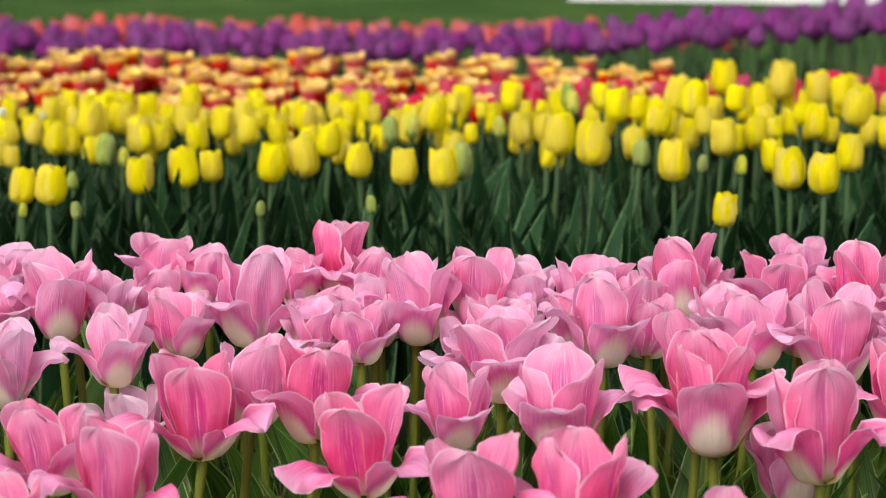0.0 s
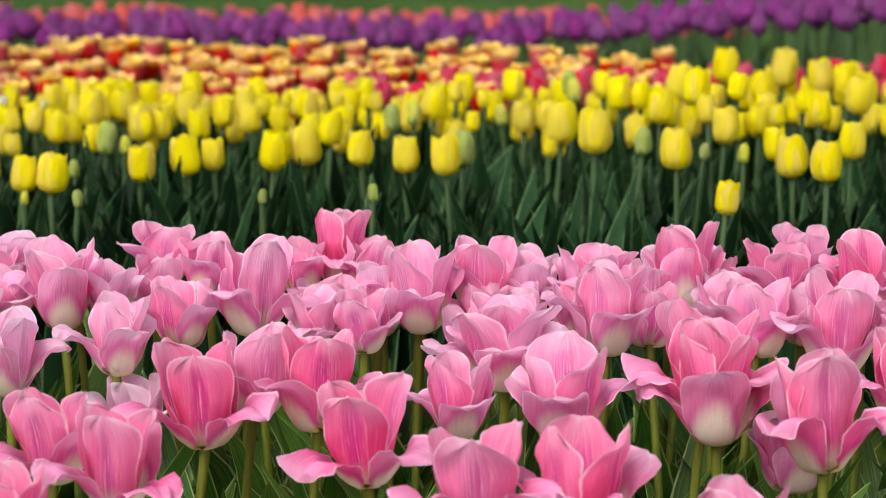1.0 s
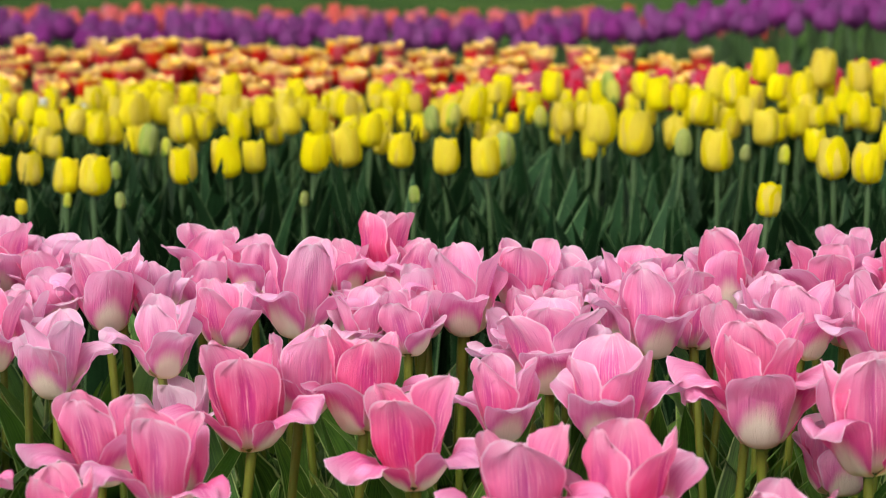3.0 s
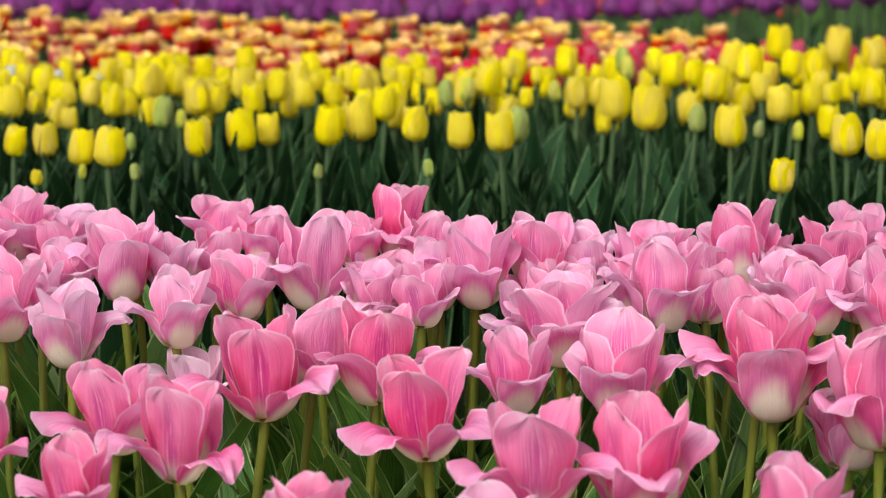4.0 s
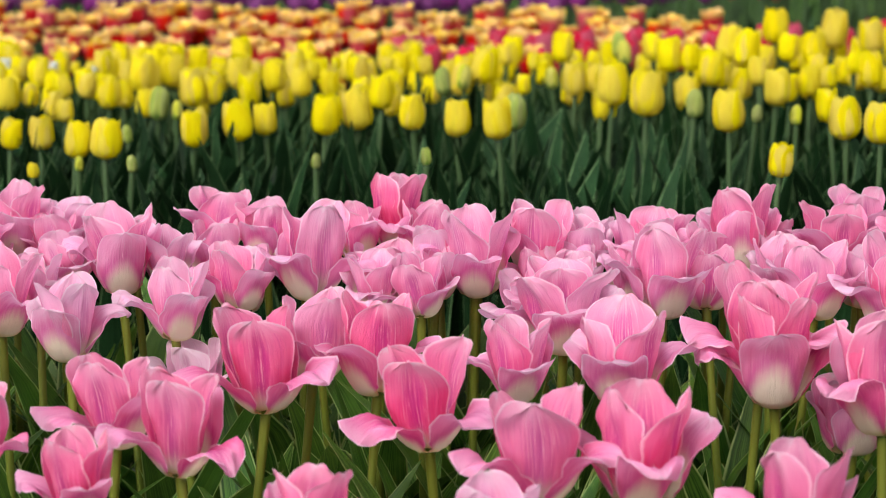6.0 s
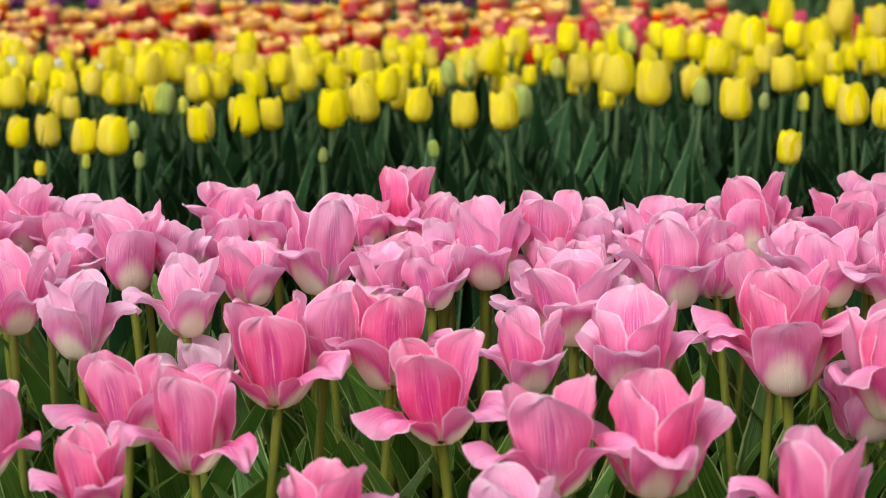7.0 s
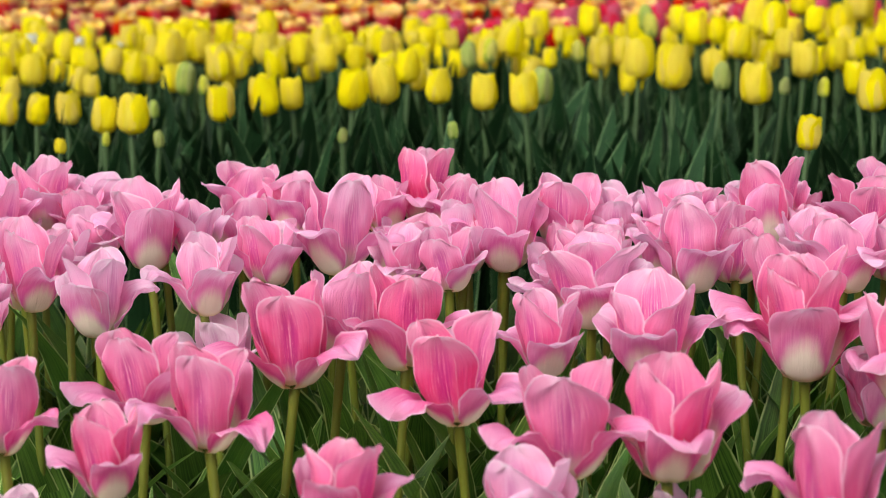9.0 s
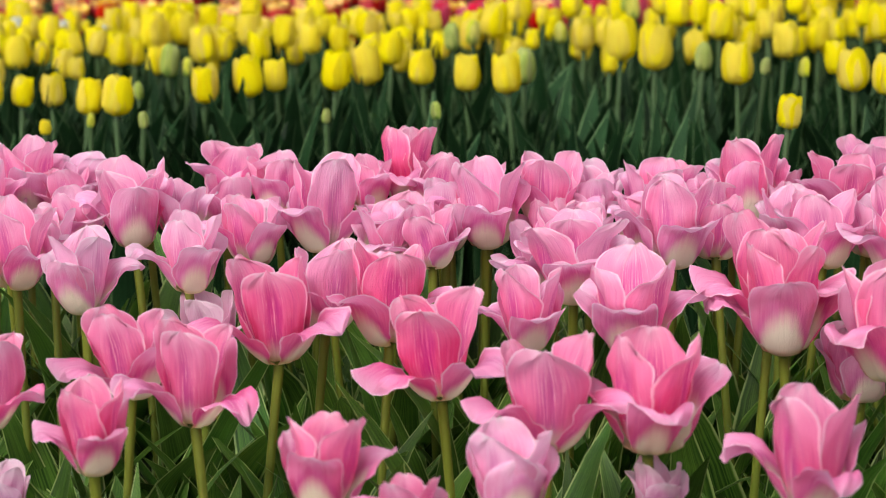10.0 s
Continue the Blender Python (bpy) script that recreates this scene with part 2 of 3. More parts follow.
def ground_material():
    n = Nodes("soil_and_grass")
    p = n.place()
    sep = n.node("ShaderNodeSeparateXYZ", Vector=p)
    fine, clods, wide = n.noise(p, 60, 6, 0.65), n.noise(p, 14, 5, 0.6), n.noise(p, 1.2, 3)
    soil = n.mix(n.ramp(clods, 0.35, 0.7), (0.020, 0.014, 0.009), (0.060, 0.042, 0.027))
    soil = n.mix(n.math("MULTIPLY", n.ramp(fine, 0.5, 0.8), 0.5), soil, (0.09, 0.07, 0.045))
    grass = n.mix(n.ramp(fine, 0.3, 0.75), (0.012, 0.036, 0.006), (0.040, 0.085, 0.014))
    grass = n.mix(n.ramp(wide, 0.4, 0.65), grass, (0.045, 0.085, 0.016))
    edge = n.math("ADD", sep.outputs[1], n.math("MULTIPLY", clods, 0.5))
    n.set(n.bsdf, "Base Color", n.mix(n.ramp(edge, 7.0, 7.3), soil, grass))
    n.set(n.bsdf, "Roughness", 0.95)
    n.set(n.bsdf, "Specular IOR Level", 0.05)
    n.bump(n.math("ADD", clods, fine), 0.8, 0.02)
    return n.m


def gravel_material():
    n = Nodes("pale_gravel")
    p = n.place()
    a, b = n.noise(p, 45, 5, 0.7), n.noise(p, 1.5, 3)
    c = n.mix(n.ramp(a, 0.3, 0.7), (0.50, 0.49, 0.46), (0.78, 0.77, 0.74))
    n.set(n.bsdf, "Base Color", n.mix(n.math("MULTIPLY", n.ramp(b, 0.4, 0.7), 0.4), c, (0.45, 0.44, 0.40)))
    n.set(n.bsdf, "Roughness", 0.9)
    n.bump(a, 0.5, 0.01)
    return n.m


# ---------------------------------------------------------------- shapes
def smooth(a, b, x):
    k = min(1.0, max(0.0, (x - a) / (b - a)))
    return k * k * (3 - 2 * k)


def ground_z(x, y):
    """The field rises gently away from the camera and levels off behind the yellow bed."""
    return 0.17 * smooth(1.2, 3.7, y)


def mesh_of(name, verts, faces, uvs, material):
    me = bpy.data.meshes.new(name)
    me.from_pydata(verts, [], faces)
    layer = me.uv_layers.new(name="UVMap")
    for loop in me.loops:
        layer.data[loop.index].uv = uvs[loop.vertex_index]
    me.polygons.foreach_set("use_smooth", [True] * len(me.polygons))
    me.materials.append(material)
    me.update()
    return me


def grid_faces(nu, nv, start=0):
    return [(start + j * nu + i, start + j * nu + i + 1, start + (j + 1) * nu + i + 1, start + (j + 1) * nu + i) for j in range(nv - 1) for i in range(nu - 1)]


def bent(knots, v):
    """The angle at v along a rib, eased between knots of (v, degrees)."""
    for (v0, a0), (v1, a1) in zip(knots, knots[1:]):
        if v <= v1:
            return a0 + (a1 - a0) * smooth(v0, v1, v)
    return knots[-1][1]


def petal_points(rng, knots, length, width, wave, nu=11, nv=15, peak=0.55, hug=1.0, notch=0.0, crease=0.04, root=0.03, curl=0.0, buckle=0.0, point=0.54, flat=0.0):
    """A petal whose rib follows the angles of knots (degrees from upright, outwards). hug: how closely it bends round
    the flower's axis. wave: how ruffled its rim is. notch: how uneven its tip is. crease: the depth of the fold along the rib. buckle: how dented its face is. flat: how far it unrolls towards its tip."""
    pts, uvs, ribs = [], [], []
    ph = [rng.uniform(0, 6.28) for _ in range(9)]
    curl *= rng.choice([-1, 1]) * rng.uniform(0.4, 1)
    twist, skew = rng.uniform(-0.10, 0.10), rng.uniform(-0.06, 0.06)
    r, z, steps = root, 0.0, 200
    stations = [1 - (1 - j / (nv - 1)) ** 1.5 for j in range(nv)]
    for k in range(steps + 1):
        v = k / steps
        if len(ribs) < nv and v >= stations[len(ribs)] - 1e-6:
            ribs.append((v, r, z))
        a = radians(bent(knots, v))
        r += math.sin(a) * length / steps
        z += math.cos(a) * length / steps
    for v, r, z in ribs:
        if v < peak:
            w = 0.42 + 0.58 * math.sin(v / peak * math.pi / 2) ** 0.9
        else:
            k = (v - peak) / (1 - peak)
            w = max(0.0, 1 - k ** (2.4 if point < 0.6 else 1.9)) ** point
        w = max(w, 0.03)
        room, w = min(1.0, 1.6 * w), width * w  # a narrow tip has no room for ruffles
        a0 = radians(bent(knots, v))
        rho = max(0.14, min(abs(r), 0.36) * hug + 0.04) + 0.22 * smooth(40, 110, math.degrees(a0)) + flat * smooth(0.40, 1.0, v)
        for i in range(nu):
            u = -1 + 2 * i / (nu - 1)
            side = 1 + 0.07 * math.sin(9 * v + ph[3] + (2 if u > 0 else 0))
            ang = max(-1.55, min(1.55, u * w * side / rho))
            t, inn = rho * math.sin(ang), rho * (1 - math.cos(ang))
            ruff = room * wave * v * abs(u) ** 1.7 * (math.sin(6 * v + ph[0] + u * 2) + 0.7 * math.sin(13 * v + ph[1] - u * 3) + 0.35 * math.sin(27 * v + ph[5] + u * 4))
            fold = -crease * math.exp(-(u / 0.18) ** 2) * math.sin(math.pi * min(1, 0.1 + v * 0.8)) * (1 - smooth(0.55, 0.95, v))
            dent = room * buckle * smooth(0.42, 0.75, v) * (1 - 0.7 * smooth(0.85, 1, v)) * (math.sin(4.2 * u + 5 * v + ph[6]) + 0.6 * math.sin(7.5 * u - 9 * v + ph[7]) + 0.35 * math.sin(15 * u + 7 * v + ph[8]))
            off = -inn + ruff + fold + dent
            ro = curl * smooth(0.4, 1.0, v)
            t, off = t * math.cos(ro) - off * math.sin(ro), t * math.sin(ro) + off * math.cos(ro)
            pr = r + off * math.cos(a0)
            up = -off * math.sin(a0) + room * notch * v ** 5 * (math.sin(5 * u + ph[2]) + 0.6 * math.sin(11 * u + ph[4]))
            pts.append((t + twist * v * v + skew * math.sin(3 * v), -(pr + up * math.sin(a0) * 0.6), z + up))
            uvs.append((0.5 + 0.5 * u, v))
    return pts, uvs


def petal_mesh(name, material, seed, nu=11, nv=15, **kw):
    rng = random.Random(seed)
    pts, uvs = petal_points(rng, nu=nu, nv=nv, **kw)
    return mesh_of(name, pts, grid_faces(nu, nv), uvs, material)


def stem_mesh(material, seed, sides=8, rings=7):
    """A stem one metre tall; its bend is nought at both ends."""
    rng = random.Random(seed)
    bx, by = rng.uniform(-0.02, 0.02), rng.uniform(-0.02, 0.02)
    pts, uvs = [], []
    for j in range(rings):
        v = j / (rings - 1)
        s = math.sin(math.pi * v)
        rad = 1.0 + 0.15 * (1 - v) + (0.22 if j == rings - 1 else 0)
        for i in range(sides + 1):
            a = 2 * math.pi * i / sides
            pts.append((bx * s * 100 * 0.4 + rad * math.cos(a), by * s * 100 * 0.4 + rad * math.sin(a), v))
            uvs.append((i / sides, v))
    return mesh_of("stem", pts, grid_faces(sides + 1, rings), uvs, material)


def leaf_points(rng, length, width, lean, arch, nu=5, nv=9, fold=0.26):
    """A tulip leaf from its sheath at the origin, leaning towards -y, folded along its rib."""
    r, z, pts, uvs = 0.006, 0.0, [], []
    ph, sway, twist = rng.uniform(0, 6.28), rng.uniform(-0.25, 0.25), rng.uniform(-0.7, 0.7)
    for j in range(nv):
        v = j / (nv - 1)
        a = radians(lean + arch * v ** 1.8)
        w = width * (0.35 + 0.65 * math.sin(min(1, v / 0.42) * math.pi / 2)) * max(0.0, 1 - max(0, (v - 0.35) / 0.65) ** 1.9)
        w = max(w, 0.0006)
        for i in range(nu):
            u = -1 + 2 * i / (nu - 1)
            tw = twist * v
            lift = fold * (1 - 0.55 * v) * w * abs(u) ** 1.3 + 0.05 * w * math.sin(9 * v + ph + 2 * u)
            x, d = u * w * math.cos(fold * 0.8), lift
            x, d = x * math.cos(tw) - d * math.sin(tw), x * math.sin(tw) + d * math.cos(tw)
            pts.append((x + sway * length * v * v * 0.5, -(r - d * math.cos(a)), z + d * math.sin(a)))
            uvs.append((0.5 + 0.5 * u, v))
        r += math.sin(a) * length / (nv - 1)
        z += math.cos(a) * length / (nv - 1)
    return pts, uvs


def leaf_mesh(material, seed, length=0.3, width=0.026, lean=14, arch=40):
    rng = random.Random(seed)
    pts, uvs = leaf_points(rng, length, width, lean, arch)
    return mesh_of("leaf", pts, grid_faces(5, 9), uvs, material)


def child(name, mesh, parent, m, label=""):
    ob = new(name, mesh)
    ob.parent = parent
    ob.matrix_basis = m
    if label:
        ob["label"] = label
    return ob


def turned(degrees):
    return Matrix.Rotation(radians(degrees), 4, "Z")


# ---------------------------------------------------------------- ground
def make_ground():
    xs = sorted({round(v, 3) for v in [-600, -200, -60, -20, -8] + [-4 + 0.16 * i for i in range(51)] + [8, 20, 60, 200, 600]})
    ys = sorted({round(v, 3) for v in [-600, -150, -40, -10, -3] + [-1 + 0.14 * i for i in range(64)] + [9, 11, 14, 18, 30, 80, 250, 900]})
    pts, uvs = [], []
    for y in ys:
        for x in xs:
            near = max(0.0, 1 - max(abs(x), abs(y - 3)) / 8)
            pts.append((x, y, ground_z(x, y) + 0.025 * near * noise.noise((x * 3, y * 3, 0.3))))
            uvs.append((x, y))
    ob = new("ground", mesh_of("ground", pts, grid_faces(len(xs), len(ys)), uvs, ground_material()))
    tagged(ob, "dark bare soil between the beds, mown grass beyond", "ground", kind="structure")


def make_path():
    pts, uvs, n = [], [], 40
    for j in range(2):
        for i in range(n):
            x = 0.5 + 40 * i / (n - 1)
            y = 15.2 + 0.12 * math.sin(x * 1.7) + 0.1 * j * 40 - 0.02 * x
            pts.append((x, y, 0.174 + 0.004))
            uvs.append((x, y))
    ob = new("path", mesh_of("path", pts, grid_faces(n, 2), uvs, gravel_material()))
    tagged(ob, "pale gravel path across the grass", "path", kind="structure")


make_ground()
make_path()

# ---------------------------------------------------------------- pink tulips
# how far an outer petal has opened: its lean above the foot, where and how far it has bent, where it has rolled over and how far
LEVELS = {0: (7, 0.55, 3, 0.95, -5), 1: (13, 0.55, 13, 0.92, 62), 2: (26, 0.48, 33, 0.90, 106), 3: (34, 0.43, 42, 0.83, 128), 4: (42, 0.40, 52, 0.78, 138)}


def rib_size(knots, root):
    """The height and the widest radius of a rib of length one."""
    r = z = wide = 0.0
    for k in range(100):
        a = radians(bent(knots, k / 100))
        r, z = r + math.sin(a) / 100, z + math.cos(a) / 100
        wide = max(wide, r)
    return z, wide + root


@functools.cache
def pink_outer(level, seed, tone):
    rng = random.Random(seed + 40)
    lo, hi = LEVELS[int(level)], LEVELS[min(4, int(level) + 1)]
    lean, b0, bend, b1, tip = (p + (q - p) * (level - int(level)) for p, q in zip(lo, hi))
    tip += rng.uniform(-14, 14)
    knots = [(0, 86), (0.20, 0.5 * lean + 24), (max(0.40, b0 - 0.1), 0.5 * (lean + bend)), (b0 + 0.06, bend), (b1, tip), (1, tip + rng.uniform(-10, 25))]
    return petal_mesh("petal", (OUTER if level < 1.9 else FLARED)[tone], 100 + seed, knots=knots, length=0.95 + rng.uniform(-0.05, 0.05), width=rng.uniform(0.33, 0.38) - (0.05 if level > 1.9 else 0), point=0.58 if level < 1.9 else 0.74,
                      wave=0.028 + 0.028 * level, hug=1.0 if level < 1.9 else 0.75, notch=0.05, peak=0.56, flat=0.20 if level < 1.9 else 0.05, crease=0.008 if level < 1.9 else 0.03, root=0.06, curl=0.09 * level, buckle=0.010 if level < 1.9 else 0.032, nu=15, nv=17)


@functools.cache
def pink_inner(seed, tone, opened):
    """An inner petal as tall as one, and the radius of its cup."""
    rng = random.Random(seed)
    mid, tip = 1 + 9 * opened + rng.uniform(-1, 3), 2 + 19 * opened + rng.uniform(-5, 9)
    knots = [(0, 84), (0.20, rng.uniform(24, 30)), (0.46, mid + 7), (0.66, mid), (0.86, tip), (1, tip + rng.uniform(-8, 14))]
    tall, wide = rib_size(knots, 0.02)
    return petal_mesh("petal", INNER[tone], 300 + seed, knots=knots, length=1 / tall, width=rng.uniform(0.38, 0.45), wave=0.045 + 0.02 * opened, notch=0.065,
                      peak=rng.uniform(0.56, 0.66), point=0.5, flat=0.30, crease=rng.uniform(0.02, 0.045), root=0.02, curl=0.18, buckle=0.021, nu=15, nv=17), wide / tall


@functools.cache
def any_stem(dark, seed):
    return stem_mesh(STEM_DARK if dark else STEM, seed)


@functools.cache
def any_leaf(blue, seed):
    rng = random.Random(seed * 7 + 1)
    return leaf_mesh(LEAF_BLUE_SHADED if blue else LEAF, seed, rng.uniform(0.25, 0.34), rng.uniform(0.021, 0.034), rng.uniform(6, 20), rng.uniform(15, 55))


@functools.cache
def flower_core(dark):
    """The receptacle at the stem's end and the pistil that rises from it inside the cup; one unit is the cup's height."""
    profile = [(0.045, -0.05), (0.06, -0.01), (0.05, 0.03), (0.045, 0.10), (0.05, 0.22), (0.045, 0.33), (0.075, 0.36), (0.07, 0.40), (0.0, 0.41)]
    sides = 8
    pts = [(r * math.cos(2 * math.pi * i / sides), r * math.sin(2 * math.pi * i / sides), z) for r, z in profile for i in range(sides + 1)]
    uvs = [(i / sides, j / 8) for j in range(len(profile)) for i in range(sides + 1)]
    return mesh_of("flower", pts, grid_faces(sides + 1, len(profile)), uvs, STEM_DARK if dark else STEM)


def flower_on(root, m, dark=False):
    """The core of a flower at m, and a way to hang petals on it."""
    core = child("flower", flower_core(dark), root, m)
    back = m.inverted()
    return lambda mesh, at: child("petal", mesh, core, back @ at)


count = itertools.count()
HEADS = []


def plant(name, x, y, z, rng, thick, dark=False, leaves=3, leaf_scale=1.0, lean=0.04):
    """The root, stem and leaves of a tulip whose flower sits at (x, y, z)."""
    lx, ly = rng.uniform(-lean, lean), rng.uniform(-lean, lean)
    gz = ground_z(x, y)
    root = new(name)
    root.empty_display_size = 0.05
    root.location = (x - lx, y - ly, gz - 0.01)
    h = z - gz + 0.012
    way = Vector((lx, ly, h))
    m = Vector((0, 0, 1)).rotation_difference(way).to_matrix().to_4x4() @ Matrix.Diagonal((thick, thick, way.length, 1))
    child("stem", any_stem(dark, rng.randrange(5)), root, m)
    a = rng.uniform(0, 360)
    for _ in range(leaves):
        s = leaf_scale * rng.uniform(0.8, 1.12)
        child("leaf", any_leaf(dark, rng.randrange(9)), root, turned(a) @ Matrix.Scale(s, 4))
        a += 360 / leaves + rng.uniform(-35, 35)
    top = Matrix.Translation((lx, ly, h - 0.006))
    return root, top


def pink(x, y, z, tall, wide, turn, droop, tone, opened):
    """A pink tulip: three inner petals make a cup of the given height and width, three outer ones droop by the given levels,
    the first towards turn; opened: how far the cup's rim has spread."""
    i = next(count)
    rng = random.Random(1000 + i)
    opened = round(opened * 4) / 4
    tall, wide = 1.08 * tall, 1.06 * wide  # the rim curls over and hides the last of the petals
    root, top = plant("pink_tulip", x, y, z, rng, 0.0040, leaves=3, leaf_scale=1.22)
    colour = ("deep pink", "pink", "light pink", "pale lilac-pink")[tone]
    shape = "open" if opened > 0.4 or max(droop) > 1.4 else "closed"
    tagged(root, f"{colour} {shape} tulip with cream-white base and flared outer petals", "tulip", "pink tulips in the bed")
    top = top @ Matrix.Rotation(rng.uniform(-0.07, 0.07), 4, "X") @ Matrix.Rotation(rng.uniform(-0.08, 0.08), 4, "Y")
    inner = [pink_inner(rng.randrange(9), tone, opened) for _ in range(3)]
    girth = wide / (1.88 * sum(r for _, r in inner) / 3)
    girth = min(1.4 * tall, max(0.8 * tall, girth))
    cup = top @ Matrix.Diagonal((girth, girth, tall * 0.96, 1))
    petal = flower_on(root, cup)
    for k, (mesh, _) in enumerate(inner):
        petal(mesh, cup @ turned(turn + 60 + 120 * k + rng.uniform(-8, 8)) @ Matrix.Scale(rng.uniform(0.94, 1.02), 4))
    hem = max(1.10 * girth, 0.5 * (girth + tall))
    skirt = top @ Matrix.Diagonal((hem, hem, tall * 0.94, 1)) @ Matrix.Translation((0, 0, -0.015))
    for k in range(3):
        level = round(droop[k] * 2.5) / 2.5
        if math.cos(radians(turn + 120 * k)) < -0.55:
            level = min(level, 1.0)  # those at the back stay nearly upright
        petal(pink_outer(level, rng.randrange(6), tone), skirt @ turned(turn + 120 * k + rng.uniform(-5, 5)) @ Matrix.Translation((0, -0.055 if level < 1.9 else 0, 0)) @ Matrix.Scale(rng.uniform(0.95, 1.05), 4))
    HEADS.append((x, y))


pink(0.369, 2.413, 0.512, 0.060, 0.049, 50, (1, 1, 1), 1, 0.7)
pink(-0.312, 2.405, 0.511, 0.058, 0.054, -50, (1.2, 1, 1), 1, 0.4)
pink(-0.125, 2.402, 0.510, 0.078, 0.042, 0, (2.6, 2.4, 2.4), 0, 0)
pink(-0.471, 2.400, 0.510, 0.049, 0.045, -20, (1.6, 1.6, 1), 2, 0.8)
pink(-0.462, 2.386, 0.507, 0.054, 0.052, 0, (1.4, 1, 1), 2, 0.6)
pink(-0.163, 2.375, 0.506, 0.055, 0.044, 30, (1, 1, 1.3), 1, 0.5)
pink(-0.259, 2.372, 0.505, 0.057, 0.051, -20, (1, 1, 1), 1, 0.5)
pink(0.411, 2.364, 0.504, 0.044, 0.043, 30, (1.2, 1.2, 1.2), 1, 0.6)
pink(-0.524, 2.362, 0.503, 0.077, 0.050, 5, (0.9, 1, 1), 1, 0.6)
pink(-0.396, 2.354, 0.502, 0.046, 0.043, -30, (1.2, 1.2, 1.2), 1, 0.6)
pink(0.333, 2.345, 0.501, 0.064, 0.059, -55, (1.2, 1, 1), 0, 0.6)
pink(0.076, 2.337, 0.499, 0.050, 0.040, 60, (2, 1, 1), 2, 0.6)
pink(0.135, 2.331, 0.498, 0.064, 0.057, -30, (1.4, 1.2, 1), 1, 0.6)
pink(0.238, 2.329, 0.498, 0.088, 0.050, 12, (0.3, 1.3, 1), 0, 0.3)
pink(0.203, 2.328, 0.498, 0.049, 0.046, 70, (1.8, 1, 1.3), 2, 0.6)
pink(0.029, 2.327, 0.497, 0.074, 0.059, 60, (2.3, 1, 1), 1, 0.4)
pink(0.271, 2.317, 0.496, 0.047, 0.034, -10, (1.4, 1.2, 1.2), 2, 0.6)
pink(0.418, 2.316, 0.496, 0.085, 0.052, 10, (1.5, 1.5, 1.2), 0, 0.6)
pink(-0.348, 2.288, 0.491, 0.057, 0.049, 10, (2.4, 1.5, 1.5), 2, 0.5)
pink(-0.453, 2.287, 0.491, 0.050, 0.045, 30, (1.5, 1, 1.3), 2, 0.6)
pink(-0.559, 2.282, 0.490, 0.085, 0.051, 10, (1.2, 1.2, 1.2), 1, 0.5)
pink(-0.034, 2.268, 0.487, 0.086, 0.055, 12, (1.5, 1, 2.1), 1, 0.7)
pink(-0.393, 2.266, 0.487, 0.088, 0.056, 20, (0.4, 1.6, 2.1), 1, 0.7)
pink(0.264, 2.264, 0.487, 0.059, 0.041, -20, (1.2, 1.5, 1.3), 2, 0.6)
pink(-0.073, 2.256, 0.485, 0.049, 0.042, -45, (2.2, 1.4, 1), 2, 0.7)
pink(-0.197, 2.255, 0.485, 0.092, 0.058, -34, (1.7, 2.2, 1), 1, 0.6)
pink(0.348, 2.246, 0.483, 0.057, 0.041, 0, (1.8, 1.5, 1.5), 2, 0.6)
pink(0.195, 2.239, 0.482, 0.059, 0.047, 60, (1.2, 1, 1.3), 1, 0.6)
pink(-0.134, 2.230, 0.481, 0.054, 0.050, -15, (2.2, 2, 1.4), 2, 0.8)
pink(-0.267, 2.226, 0.480, 0.062, 0.055, 40, (0.6, 1, 1.4), 1, 0.7)
pink(0.299, 2.213, 0.478, 0.073, 0.058, 45, (1.2, 1, 1), 1, 0.6)
pink(0.151, 2.213, 0.478, 0.086, 0.054, 22, (1.8, 1, 1.6), 1, 0.4)
pink(-0.086, 2.211, 0.478, 0.057, 0.047, 55, (1.2, 1, 2), 1, 0.5)
pink(0.455, 2.196, 0.475, 0.086, 0.056, -20, (1.5, 1.5, 1.2), 1, 0.5)
pink(0.373, 2.177, 0.472, 0.090, 0.055, -62, (1.7, 1.7, 1), 1, 0.4)
pink(0.055, 2.169, 0.470, 0.072, 0.064, 60, (1, 1, 1.5), 1, 0.8)
pink(-0.490, 2.157, 0.468, 0.081, 0.053, 35, (1.4, 1, 1.6), 1, 0.7)
pink(-0.320, 2.147, 0.467, 0.073, 0.048, 38, (1.1, 1, 2.2), 2, 0.5)
pink(-0.299, 2.137, 0.407, 0.058, 0.046, 40, (1.4, 1, 1.4), 3, 0.6)
pink(0.053, 2.127, 0.463, 0.079, 0.089, 5, (1.3, 2.3, 2.6), 1, 1)
pink(-0.411, 2.095, 0.458, 0.075, 0.052, -4, (0.7, 2, 1), 2, 0.6)
pink(-0.522, 2.062, 0.452, 0.077, 0.049, 30, (1.4, 1, 1.6), 1, 0.6)
pink(0.412, 2.057, 0.451, 0.084, 0.055, -70, (2, 1.5, 1), 0, 0.5)
pink(-0.177, 2.054, 0.451, 0.078, 0.056, -38, (1.5, 1.6, 1), 1, 0.5)
pink(0.232, 2.052, 0.450, 0.106, 0.068, 45, (1.6, 1, 2.1), 0, 0.8)
pink(-0.116, 2.026, 0.446, 0.089, 0.060, -45, (1.7, 1.6, 1), 0, 0.5)
pink(0.010, 2.012, 0.444, 0.074, 0.052, 20, (1.5, 1, 1.9), 1, 0.6)
pink(0.108, 2.011, 0.443, 0.084, 0.074, -8, (1.1, 2.1, 2), 1, 0.7)
pink(0.240, 2.007, 0.443, 0.101, 0.063, 0, (0.9, 2, 2.2), 0, 0.45)
pink(-0.212, 1.985, 0.439, 0.093, 0.059, -63, (2.5, 2.6, 1), 0, 0.05)
